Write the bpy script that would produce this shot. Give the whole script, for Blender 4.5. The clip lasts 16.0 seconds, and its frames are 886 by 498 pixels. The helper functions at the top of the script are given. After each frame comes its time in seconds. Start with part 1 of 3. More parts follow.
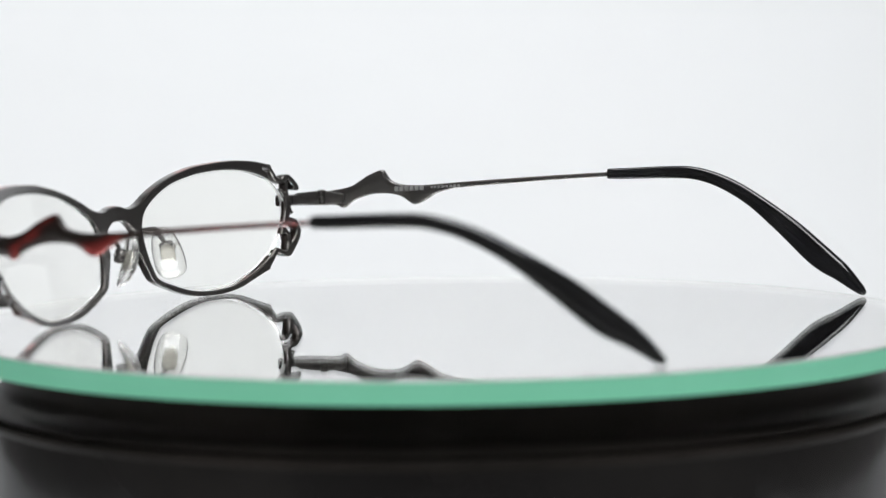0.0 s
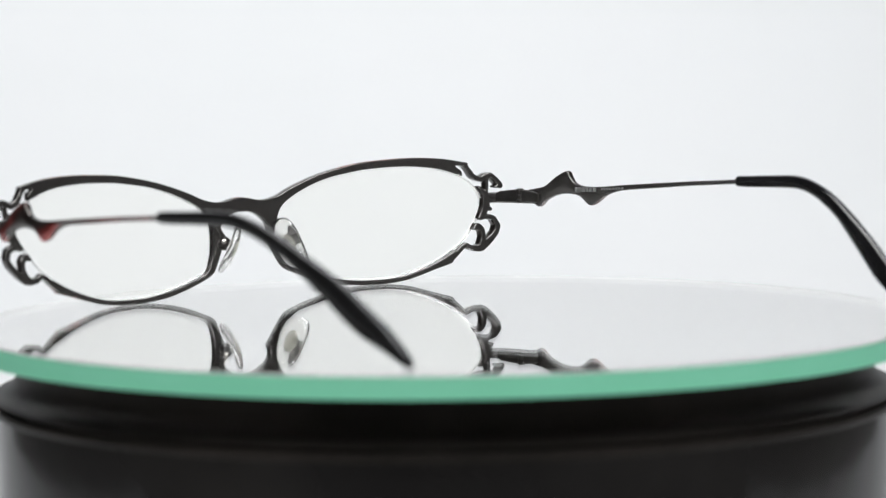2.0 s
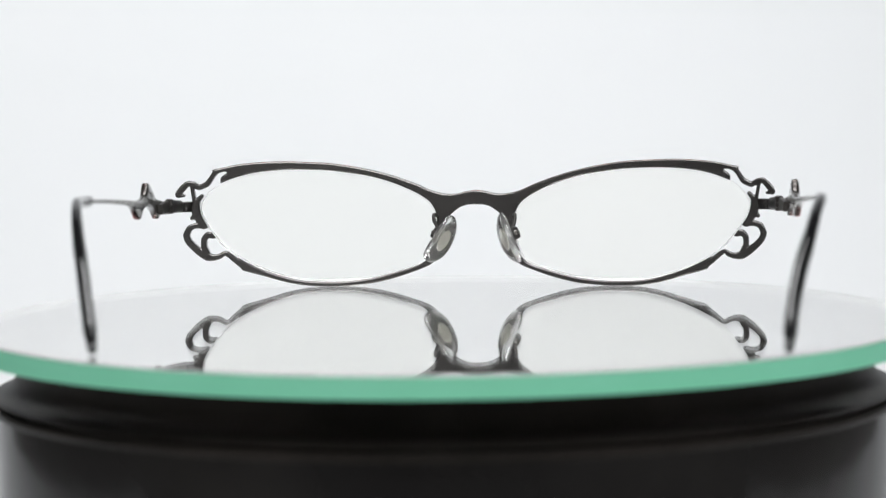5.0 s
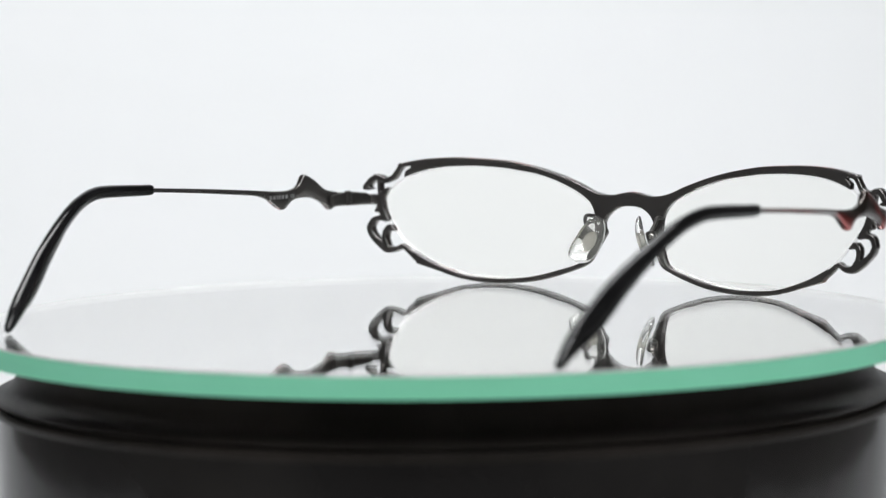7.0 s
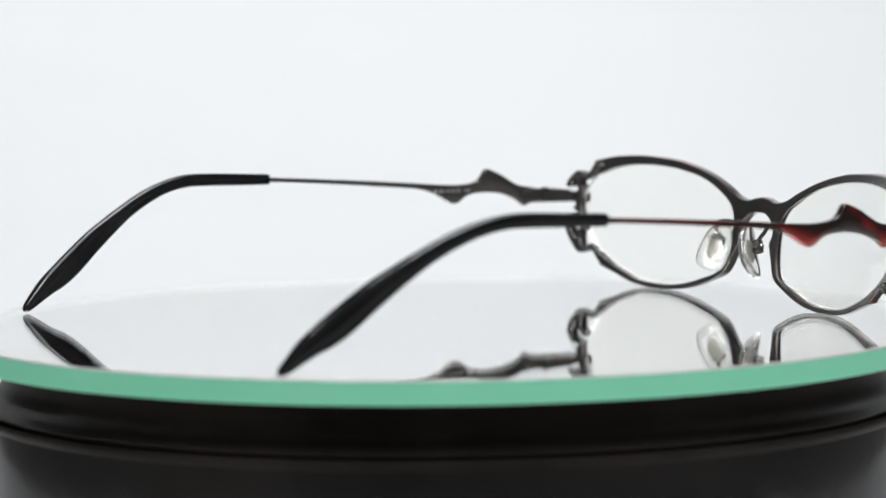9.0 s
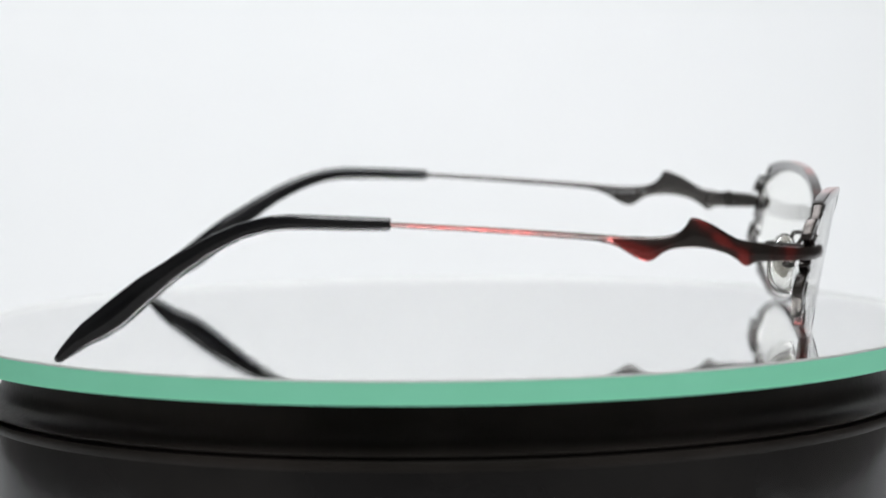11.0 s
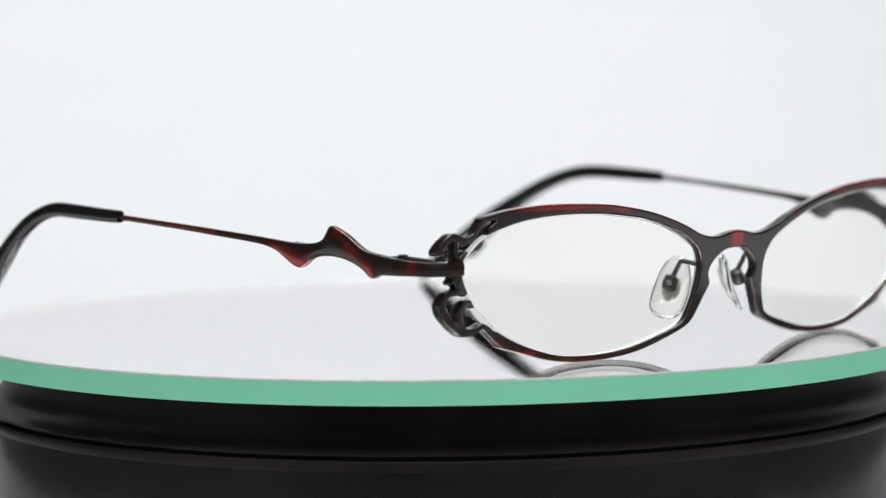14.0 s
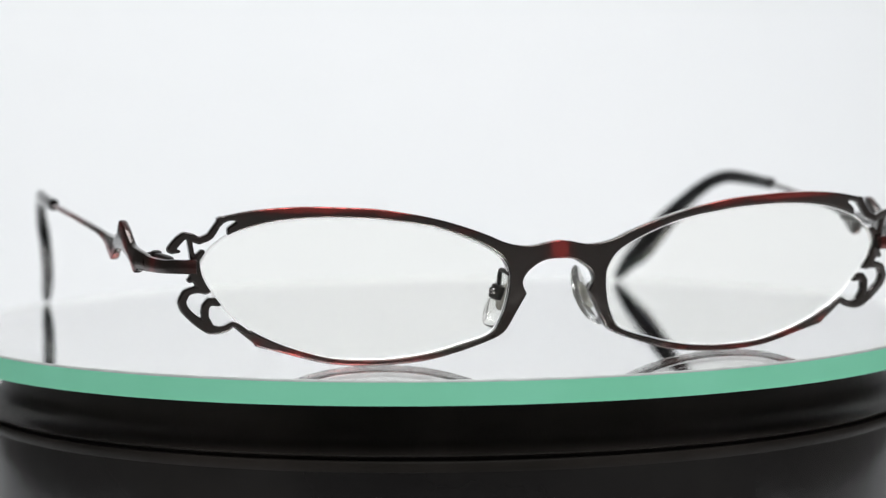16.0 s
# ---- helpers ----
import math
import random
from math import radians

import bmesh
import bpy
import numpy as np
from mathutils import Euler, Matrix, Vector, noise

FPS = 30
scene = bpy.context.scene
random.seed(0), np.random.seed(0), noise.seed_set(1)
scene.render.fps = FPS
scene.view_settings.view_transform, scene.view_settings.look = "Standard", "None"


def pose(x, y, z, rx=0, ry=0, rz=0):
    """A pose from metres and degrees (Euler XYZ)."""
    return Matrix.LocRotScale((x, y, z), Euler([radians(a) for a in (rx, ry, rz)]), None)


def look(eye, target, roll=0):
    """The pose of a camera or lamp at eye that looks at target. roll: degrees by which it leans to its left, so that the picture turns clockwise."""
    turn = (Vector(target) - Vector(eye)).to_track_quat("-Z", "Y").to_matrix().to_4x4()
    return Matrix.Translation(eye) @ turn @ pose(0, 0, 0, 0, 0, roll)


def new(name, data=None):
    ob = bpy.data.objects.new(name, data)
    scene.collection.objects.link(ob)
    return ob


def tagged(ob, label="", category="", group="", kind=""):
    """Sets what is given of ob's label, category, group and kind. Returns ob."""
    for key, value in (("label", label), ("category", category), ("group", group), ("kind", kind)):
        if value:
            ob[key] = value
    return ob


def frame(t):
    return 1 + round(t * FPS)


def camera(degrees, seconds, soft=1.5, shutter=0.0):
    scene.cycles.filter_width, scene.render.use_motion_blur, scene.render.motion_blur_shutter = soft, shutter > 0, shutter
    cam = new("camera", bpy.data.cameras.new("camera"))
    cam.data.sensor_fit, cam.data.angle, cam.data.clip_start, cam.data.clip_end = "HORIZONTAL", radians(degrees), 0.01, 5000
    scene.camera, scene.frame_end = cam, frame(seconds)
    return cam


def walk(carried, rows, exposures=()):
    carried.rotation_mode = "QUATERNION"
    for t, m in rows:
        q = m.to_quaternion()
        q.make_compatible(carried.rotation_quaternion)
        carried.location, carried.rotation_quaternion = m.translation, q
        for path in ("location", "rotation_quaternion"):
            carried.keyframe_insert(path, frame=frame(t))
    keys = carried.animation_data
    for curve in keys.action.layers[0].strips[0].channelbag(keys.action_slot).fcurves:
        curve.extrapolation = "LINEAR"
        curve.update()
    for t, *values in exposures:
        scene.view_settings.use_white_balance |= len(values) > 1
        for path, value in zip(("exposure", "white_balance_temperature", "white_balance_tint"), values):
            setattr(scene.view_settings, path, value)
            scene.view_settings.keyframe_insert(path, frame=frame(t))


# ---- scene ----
EYE = Vector((0.0, -0.5967, 0.0627))
AHEAD = Vector((-0.0002, 0.99665, -0.08178))
AXIS_YAW, TURN_RATE = 66.38, -14.417
cam = camera(16.26, 16.0, soft=1.3)
cam.data.dof.use_dof = True
cam.data.dof.aperture_fstop = 17.0


def eye_at(back):
    eye = EYE - AHEAD * back
    return look(eye, eye + AHEAD, -0.69)


NEAR, FAR = eye_at(0.0), eye_at(0.0194)
walk(cam, [(0.0, NEAR), (1.5, NEAR), (1.8, FAR), (8.6, FAR), (8.95, NEAR), (16.0, NEAR)])

# ---- light ----
world = bpy.data.worlds.new("studio_air")
world.use_nodes = True
world.node_tree.nodes["Background"].inputs[0].default_value = (0.90, 0.95, 1.0, 1)
world.node_tree.nodes["Background"].inputs[1].default_value = 0.25
scene.world = world


def area_lamp(name, at, target, sx, sy, watts, colour):
    lamp = bpy.data.lights.new(name, "AREA")
    lamp.shape, lamp.size, lamp.size_y, lamp.energy, lamp.color = "RECTANGLE", sx, sy, watts, colour
    ob = new(name, lamp)
    ob.matrix_world = look(at, target)
    return ob


area_lamp("overhead_softbox", (0, 0.05, 0.78), (0, 0.051, 0), 0.55, 0.45, 5.1, (0.985, 0.99, 1.0))
# added fill on the paper, narrowed and aimed high to lift its mirror image
area_lamp("backdrop_fill", (-0.17, 0.05, 0.57), (-0.11, 0.85, 0.35), 0.8, 0.25, 1.0, (0.968, 0.985, 1.0)).data.spread = radians(97)
area_lamp("ceiling_room_lamp", (0.15, -1.3, 1.76), (0.15, -1.301, 0), 1.1, 1.1, 32.0, (0.96, 0.985, 1.0))
scene.view_settings.exposure = 0.0


# ---- materials ----
def material(name, colour, rough=0.5, metal=0.0, **more):
    m = bpy.data.materials.new(name)
    m.use_nodes = True
    b = m.node_tree.nodes["Principled BSDF"]
    b.inputs["Base Color"].default_value = (*colour, 1)
    b.inputs["Roughness"].default_value = rough
    b.inputs["Metallic"].default_value = metal
    for key, value in more.items():
        b.inputs[key.replace("_", " ")].default_value = value
    return m


def grain(m, scale, low, high, dark, light, bump=0.0, fine=0.0):
    """Two scales of noise on the colour, the roughness and the relief."""
    nt = m.node_tree
    b = nt.nodes["Principled BSDF"]
    co = nt.nodes.new("ShaderNodeTexCoord")
    n1, n2 = nt.nodes.new("ShaderNodeTexNoise"), nt.nodes.new("ShaderNodeTexNoise")
    n1.inputs["Scale"].default_value, n1.inputs["Detail"].default_value = scale, 6
    n2.inputs["Scale"].default_value, n2.inputs["Detail"].default_value = fine or scale * 12, 3
    for n in (n1, n2):
        nt.links.new(co.outputs["Object"], n.inputs["Vector"])
    ramp = nt.nodes.new("ShaderNodeValToRGB")
    ramp.color_ramp.elements[0].color, ramp.color_ramp.elements[1].color = (*dark, 1), (*light, 1)
    ramp.color_ramp.elements[0].position, ramp.color_ramp.elements[1].position = 0.35, 0.65
    nt.links.new(n1.outputs["Fac"], ramp.inputs["Fac"])
    nt.links.new(ramp.outputs["Color"], b.inputs["Base Color"])
    rr = nt.nodes.new("ShaderNodeMapRange")
    rr.inputs["To Min"].default_value, rr.inputs["To Max"].default_value = low, high
    nt.links.new(n2.outputs["Fac"], rr.inputs["Value"])
    nt.links.new(rr.outputs["Result"], b.inputs["Roughness"])
    if bump:
        bp = nt.nodes.new("ShaderNodeBump")
        bp.inputs["Strength"].default_value, bp.inputs["Distance"].default_value = bump, 0.0002
        nt.links.new(n2.outputs["Fac"], bp.inputs["Height"])
        nt.links.new(bp.outputs["Normal"], b.inputs["Normal"])
    return m


def painted_metal():
    """Dark gunmetal paint that blends into red where the mesh's paint layer says so."""
    m = material("dark_red_painted_titanium", (0.02, 0.016, 0.014), 0.27, 0.75)
    nt = m.node_tree
    b = nt.nodes["Principled BSDF"]
    at = nt.nodes.new("ShaderNodeAttribute")
    at.attribute_name = "red_paint"
    co, n = nt.nodes.new("ShaderNodeTexCoord"), nt.nodes.new("ShaderNodeTexNoise")
    n.inputs["Scale"].default_value, n.inputs["Detail"].default_value = 420, 5
    nt.links.new(co.outputs["Object"], n.inputs["Vector"])
    off = nt.nodes.new("ShaderNodeMath")
    off.operation = "MULTIPLY_ADD"
    off.inputs[1].default_value, off.inputs[2].default_value = 0.5, -0.05
    nt.links.new(n.outputs["Fac"], off.inputs[0])
    add = nt.nodes.new("ShaderNodeMath")
    add.operation = "ADD"
    nt.links.new(at.outputs["Fac"], add.inputs[0])
    nt.links.new(off.outputs[0], add.inputs[1])
    ramp = nt.nodes.new("ShaderNodeValToRGB")
    e = ramp.color_ramp.elements
    e[0].position, e[0].color = 0.0, (0.098, 0.092, 0.089, 1)
    e[1].position, e[1].color = 1.0, (0.38, 0.042, 0.035, 1)
    e.new(0.06).color = (0.040, 0.031, 0.027, 1)
    e.new(0.32).color = (0.040, 0.031, 0.027, 1)
    mid = e.new(0.65)
    mid.color = (0.075, 0.018, 0.014, 1)
    nt.links.new(add.outputs[0], ramp.inputs["Fac"])
    nt.links.new(ramp.outputs["Color"], b.inputs["Base Color"])
    fine = nt.nodes.new("ShaderNodeTexNoise")
    fine.inputs["Scale"].default_value = 5200
    nt.links.new(co.outputs["Object"], fine.inputs["Vector"])
    bp = nt.nodes.new("ShaderNodeBump")
    bp.inputs["Strength"].default_value, bp.inputs["Distance"].default_value = 0.25, 0.00003
    nt.links.new(fine.outputs["Fac"], bp.inputs["Height"])
    nt.links.new(bp.outputs["Normal"], b.inputs["Normal"])
    b.inputs["Coat Weight"].default_value, b.inputs["Coat Roughness"].default_value = 0.9, 0.16
    return m


def clear(name, colour, ior, rough=0.0):
    m = material(name, colour, rough, 0.0, IOR=ior)
    m.node_tree.nodes["Principled BSDF"].inputs["Transmission Weight"].default_value = 1.0
    return m


PAINT = painted_metal()
BLACK_METAL = grain(material("black_gunmetal", (0.02, 0.02, 0.02), 0.35, 0.6), 260, 0.28, 0.45, (0.040, 0.037, 0.035), (0.068, 0.064, 0.061), 0.2)
ACETATE = grain(material("polished_black_acetate", (0.006, 0.006, 0.007), 0.1, 0.0, Specular_IOR_Level=0.7), 90, 0.05, 0.11, (0.004, 0.004, 0.005), (0.011, 0.011, 0.012), 0.05)
LENS_GLASS = clear("clear_demo_lens", (1.0, 1.0, 0.975), 1.18)
GROUND_LENS = clear("ground_lens_edge", (0.97, 0.97, 0.97), 1.4, 0.6)
GROUND_LENS.node_tree.nodes["Principled BSDF"].inputs["Transmission Weight"].default_value = 0.8
SILICONE = clear("clear_silicone", (0.99, 0.99, 0.975), 1.30, 0.02)
SILICONE.node_tree.nodes["Principled BSDF"].inputs["Transmission Weight"].default_value = 0.94
SILICONE.node_tree.nodes["Principled BSDF"].inputs["Coat Weight"].default_value = 1.0
INSERT = grain(material("beige_pad_insert", (0.8, 0.78, 0.74), 0.2, 0.6), 90, 0.16, 0.22, (0.84, 0.82, 0.74), (0.88, 0.86, 0.79))
STEEL = grain(material("nickel_screw", (0.55, 0.53, 0.5), 0.3, 1.0), 300, 0.2, 0.35, (0.45, 0.43, 0.4), (0.6, 0.58, 0.55))
PRINT = material("grey_print", (0.17, 0.17, 0.17), 0.6)
MIRROR_GLASS = clear("float_glass", (1.0, 1.0, 1.0), 1.5)
SILVER = material("mirror_silvering", (0.999, 0.998, 0.985), 0.0, 1.0)
GREEN_EDGE = grain(material("ground_green_glass_edge", (0.3, 0.96, 0.62), 0.55, 0.0, Specular_IOR_Level=0.3), 60, 0.5, 0.62, (0.32, 0.95, 0.63), (0.345, 0.98, 0.67))
BEVEL = grain(material("ground_glass_bevel", (0.5, 0.52, 0.5), 0.6), 300, 0.5, 0.7, (0.44, 0.47, 0.45), (0.54, 0.56, 0.54))
# grey matched to the paper's reflection, for the added ring inside the glass
RIM_MASK = grain(material("mirror_tone_grey", (0.56, 0.56, 0.56), 0.6), 400, 0.5, 0.7, (0.49, 0.495, 0.49), (0.54, 0.545, 0.54))
SATIN = grain(material("satin_black_plastic", (0.012, 0.011, 0.011), 0.4, 0.0, Specular_IOR_Level=0.09), 30, 0.34, 0.50, (0.017, 0.015, 0.013), (0.034, 0.029, 0.026), 0.1, 900)
GLOSS = grain(material("gloss_black_plastic", (0.01, 0.01, 0.01), 0.14, 0.0, Specular_IOR_Level=0.32), 25, 0.07, 0.16, (0.008, 0.007, 0.007), (0.020, 0.018, 0.017), 0.35, 70)
PAPER = grain(material("white_seamless_paper", (0.86, 0.87, 0.88), 0.9), 4, 0.85, 0.95, (0.85, 0.862, 0.872), (0.87, 0.878, 0.888), 0.05, 600)
ROOM = grain(material("grey_room_paint", (0.12, 0.115, 0.11), 0.8), 3, 0.75, 0.9, (0.24, 0.234, 0.227), (0.32, 0.312, 0.305))


# ---- mesh helpers ----
def mesh_of(name, verts, faces, mat, smooth=True, outward=True, crease=38):
    me = bpy.data.meshes.new(name)
    me.from_pydata([tuple(v) for v in verts], [], faces)
    me.materials.append(mat)
    bm = bmesh.new()
    bm.from_mesh(me)
    bmesh.ops.remove_doubles(bm, verts=bm.verts, dist=1e-7)
    if outward:
        bmesh.ops.recalc_face_normals(bm, faces=bm.faces)
    bm.to_mesh(me)
    bm.free()
    if smooth:
        me.shade_smooth()
        me.set_sharp_from_angle(angle=radians(crease))
    return me


def part(name, me, parent, label=""):
    ob = new(name, me)
    ob.parent = parent
    return tagged(ob, label) if label else ob


def spline(rows, n, closed=False):
    """Catmull-Rom through the rows, n steps a span."""
    a = np.array(rows, float)
    k = len(a)
    out = []
    for i in range(k if closed else k - 1):
        if closed:
            p0, p1, p2, p3 = a[i - 1], a[i], a[(i + 1) % k], a[(i + 2) % k]
        else:
            p0, p1, p2, p3 = a[max(i - 1, 0)], a[i], a[i + 1], a[min(i + 2, k - 1)]
        for s in range(n):
            t = s / n
            out.append(0.5 * (2 * p1 + (p2 - p0) * t + (2 * p0 - 5 * p1 + 4 * p2 - p3) * t * t + (3 * p1 - p0 - 3 * p2 + p3) * t ** 3))
    if not closed:
        out.append(a[-1])
    return np.array(out)


def stroke_field(U, V, rows):
    """Signed distance to a brush stroke; rows of u, v, width."""
    way = np.linspace(0, len(rows) - 1, 6 * (len(rows) - 1) + 1)
    straight = np.stack([np.interp(way, np.arange(len(rows)), column) for column in np.array(rows).T], 1)
    p = 0.5 * (spline(rows, 6) + straight)
    best = np.full(U.shape, 1e9)
    for a, b in zip(p[:-1], p[1:]):
        du, dv = b[0] - a[0], b[1] - a[1]
        t = np.clip(((U - a[0]) * du + (V - a[1]) * dv) / max(du * du + dv * dv, 1e-9), 0, 1)
        d = np.hypot(U - a[0] - t * du, V - a[1] - t * dv) - 0.5 * (a[2] + t * (b[2] - a[2]))
        best = np.minimum(best, d)
    return best


def outline_field(U, V, pts):
    """Signed distance to a closed outline."""
    best, inside = np.full(U.shape, 1e9), np.zeros(U.shape, bool)
    for a, b in zip(pts, np.roll(pts, -1, axis=0)):
        du, dv = b[0] - a[0], b[1] - a[1]
        t = np.clip(((U - a[0]) * du + (V - a[1]) * dv) / max(du * du + dv * dv, 1e-12), 0, 1)
        best = np.minimum(best, np.hypot(U - a[0] - t * du, V - a[1] - t * dv))
        if abs(dv) > 1e-12:
            cross = ((a[1] > V) != (b[1] > V)) & (U < a[0] + (V - a[1]) / dv * du)
            inside ^= cross
    return np.where(inside, -best, best)


def blend(a, b, k):
    h = np.clip(0.5 + 0.5 * (b - a) / k, 0, 1)
    return b + (a - b) * h - k * h * (1 - h)


def plate(us, vs, D, place, half, edge):
    """A cut plate: the region D < 0 of the grid, with rounded edges, both faces and the wall between. place(u, v, h) gives the point."""
    nu, nv = len(us), len(vs)
    idx, pts, dist = {}, [], []

    def at(key, u, v, d):
        if key not in idx:
            idx[key] = len(pts)
            pts.append((u, v))
            dist.append(d)
        return idx[key]

    tops, rim = [], []
    live = np.argwhere(np.minimum(np.minimum(D[:-1, :-1], D[1:, :-1]), np.minimum(D[:-1, 1:], D[1:, 1:])) < 0)
    for i, j in live:
        i, j = int(i), int(j)
        for tri in (((i, j), (i + 1, j), (i + 1, j + 1)), ((i, j), (i + 1, j + 1), (i, j + 1))):
            poly, cut = [], []
            for q, r in zip(tri, tri[1:] + tri[:1]):
                dq, dr = D[q], D[r]
                if dq < 0:
                    poly.append(at(q, us[q[0]], vs[q[1]], dq))
                if (dq < 0) != (dr < 0):
                    t = dq / (dq - dr)
                    key = (q, r) if q < r else (r, q)
                    c = at(key, us[q[0]] + t * (us[r[0]] - us[q[0]]), vs[q[1]] + t * (vs[r[1]] - vs[q[1]]), 0.0)
                    poly.append(c)
                    cut.append((len(poly) - 1, c, dq < 0))
            if len(poly) >= 3:
                tops.append(poly)
            if len(cut) == 2:
                a, b = cut if cut[0][2] else cut[::-1]
                rim.append((a[1], b[1]))
    n = len(pts)
    front, back = [], []
    for (u, v), d in zip(pts, dist):
        s = 1 - min(1.0, -d / edge)
        h = half - edge + edge * math.sqrt(max(0.0, 1 - s * s))
        front.append(place(u, v, h))
        back.append(place(u, v, -h))
    faces = [list(f) for f in tops] + [[n + i for i in reversed(f)] for f in tops] + [[a, b, n + b, n + a] for a, b in rim]
    return front + back, faces


def loft(rings, cap=True):
    k = len(rings[0])
    verts = [v for r in rings for v in r]
    faces = [[i * k + j, i * k + (j + 1) % k, (i + 1) * k + (j + 1) % k, (i + 1) * k + j] for i in range(len(rings) - 1) for j in range(k)]
    if cap:
        faces += [list(range(k))[::-1], [(len(rings) - 1) * k + j for j in range(k)]]
    return verts, faces


def lathe(profile, steps, closed=False):
    """Turn a profile of (radius, z) about the z axis."""
    verts, faces, n = [], [], len(profile)
    for s in range(steps):
        a = 2 * math.pi * s / steps
        verts += [(r * math.cos(a), r * math.sin(a), z) for r, z in profile]
    for s in range(steps):
        o, q = s * n, (s + 1) % steps * n
        for i in range(n if closed else n - 1):
            j = (i + 1) % n
            faces.append([o + i, q + i, q + j, o + j])
    return verts, faces


def tube(path, radii, sides=12):
    rings, path = [], [Vector(p) for p in path]
    for i, p in enumerate(path):
        d = (path[min(i + 1, len(path) - 1)] - path[max(i - 1, 0)]).normalized()
        side = d.cross(Vector((0.2, 0.3, 0.93))).normalized()
        up = side.cross(d)
        r = radii[i] if isinstance(radii, (list, tuple)) else radii
        rings.append([p + r * (math.cos(2 * math.pi * k / sides) * side + math.sin(2 * math.pi * k / sides) * up) for k in range(sides)])
    return loft(rings)


MM = 0.001

# ---- studio ----
def studio():
    prof = [(-0.16, -0.12), (0.45, -0.12)]
    for k in range(1, 13):
        a = k / 12 * math.pi / 2
        prof.append((0.45 + 0.4 * math.sin(a), 0.28 - 0.4 * math.cos(a)))
    prof.append((0.85, 1.1))
    verts, faces = [], []
    for x in (-0.56, 0.56):
        verts += [(x, y, z) for y, z in prof]
        verts += [(x, y + 0.004, z - 0.004) for y, z in prof]
    n = len(prof)
    for o in (0, n):
        for i in range(n - 1):
            faces.append([o + i, 2 * n + o + i, 2 * n + o + i + 1, o + i + 1])
    faces += [[i, i + 1, n + i + 1, n + i] for i in range(n - 1)] + [[2 * n + i, 3 * n + i, 3 * n + i + 1, 2 * n + i + 1] for i in range(n - 1)]
    faces += [[0, n, 3 * n, 2 * n], [n - 1, 3 * n - 1, 4 * n - 1, 2 * n - 1]]
    ob = new("backdrop", mesh_of("backdrop", verts, faces, PAPER))
    tagged(ob, "plain white seamless paper sweep curving up behind the turntable", "backdrop", kind="structure")

    def slab(name, lo, hi, mat, label):
        bm = bmesh.new()
        bmesh.ops.create_cube(bm, size=1)
        for v in bm.verts:
            v.co = Vector([lo[i] if v.co[i] < 0 else hi[i] for i in range(3)])
        bmesh.ops.bevel(bm, geom=bm.edges[:], offset=0.002, segments=1, affect="EDGES")
        me = bpy.data.meshes.new(name)
        bm.to_mesh(me)
        bm.free()
        me.materials.append(mat)
        return tagged(new(name, me), label, "wall", kind="structure")

    slab("floor", (-2.0, -2.5, -0.90), (2.0, 1.2, -0.88), ROOM, "dull grey floor of the room")
    slab("wall_south", (-2.0, -2.54, -0.88), (2.0, -2.5, 1.8), ROOM, "grey painted wall of the room")
    slab("wall_side_west", (-2.04, -2.5, -0.88), (-2.0, 1.2, 1.8), ROOM, "grey painted wall of the room")
    slab("wall_side_east", (2.0, -2.5, -0.88), (2.04, 1.2, 1.8), ROOM, "grey painted wall of the room")
    slab("wall_north", (-2.0, 1.2, -0.88), (2.0, 1.24, 1.8), ROOM, "grey painted wall of the room")
    slab("ceiling", (-2.0, -2.5, 1.8), (2.0, 1.2, 1.84), ROOM, "plain grey ceiling of the room")
    table = tagged(new("work_table"), "plain grey work table under the white paper", "table")
    for name, lo, hi in [("tabletop", (-0.95, -0.8, -0.16), (0.95, 0.95, -0.125))] + [("leg", (x, y, -0.88), (x + 0.05, y + 0.05, -0.16)) for x in (-0.9, 0.85) for y in (-0.75, 0.88)]:
        ob = slab(name, lo, hi, ROOM, "")
        for key in ("kind", "category"):
            del ob[key]
        ob.parent = table


# ---- turntable ----
R_DISC, THICK = 0.0940, 0.0043


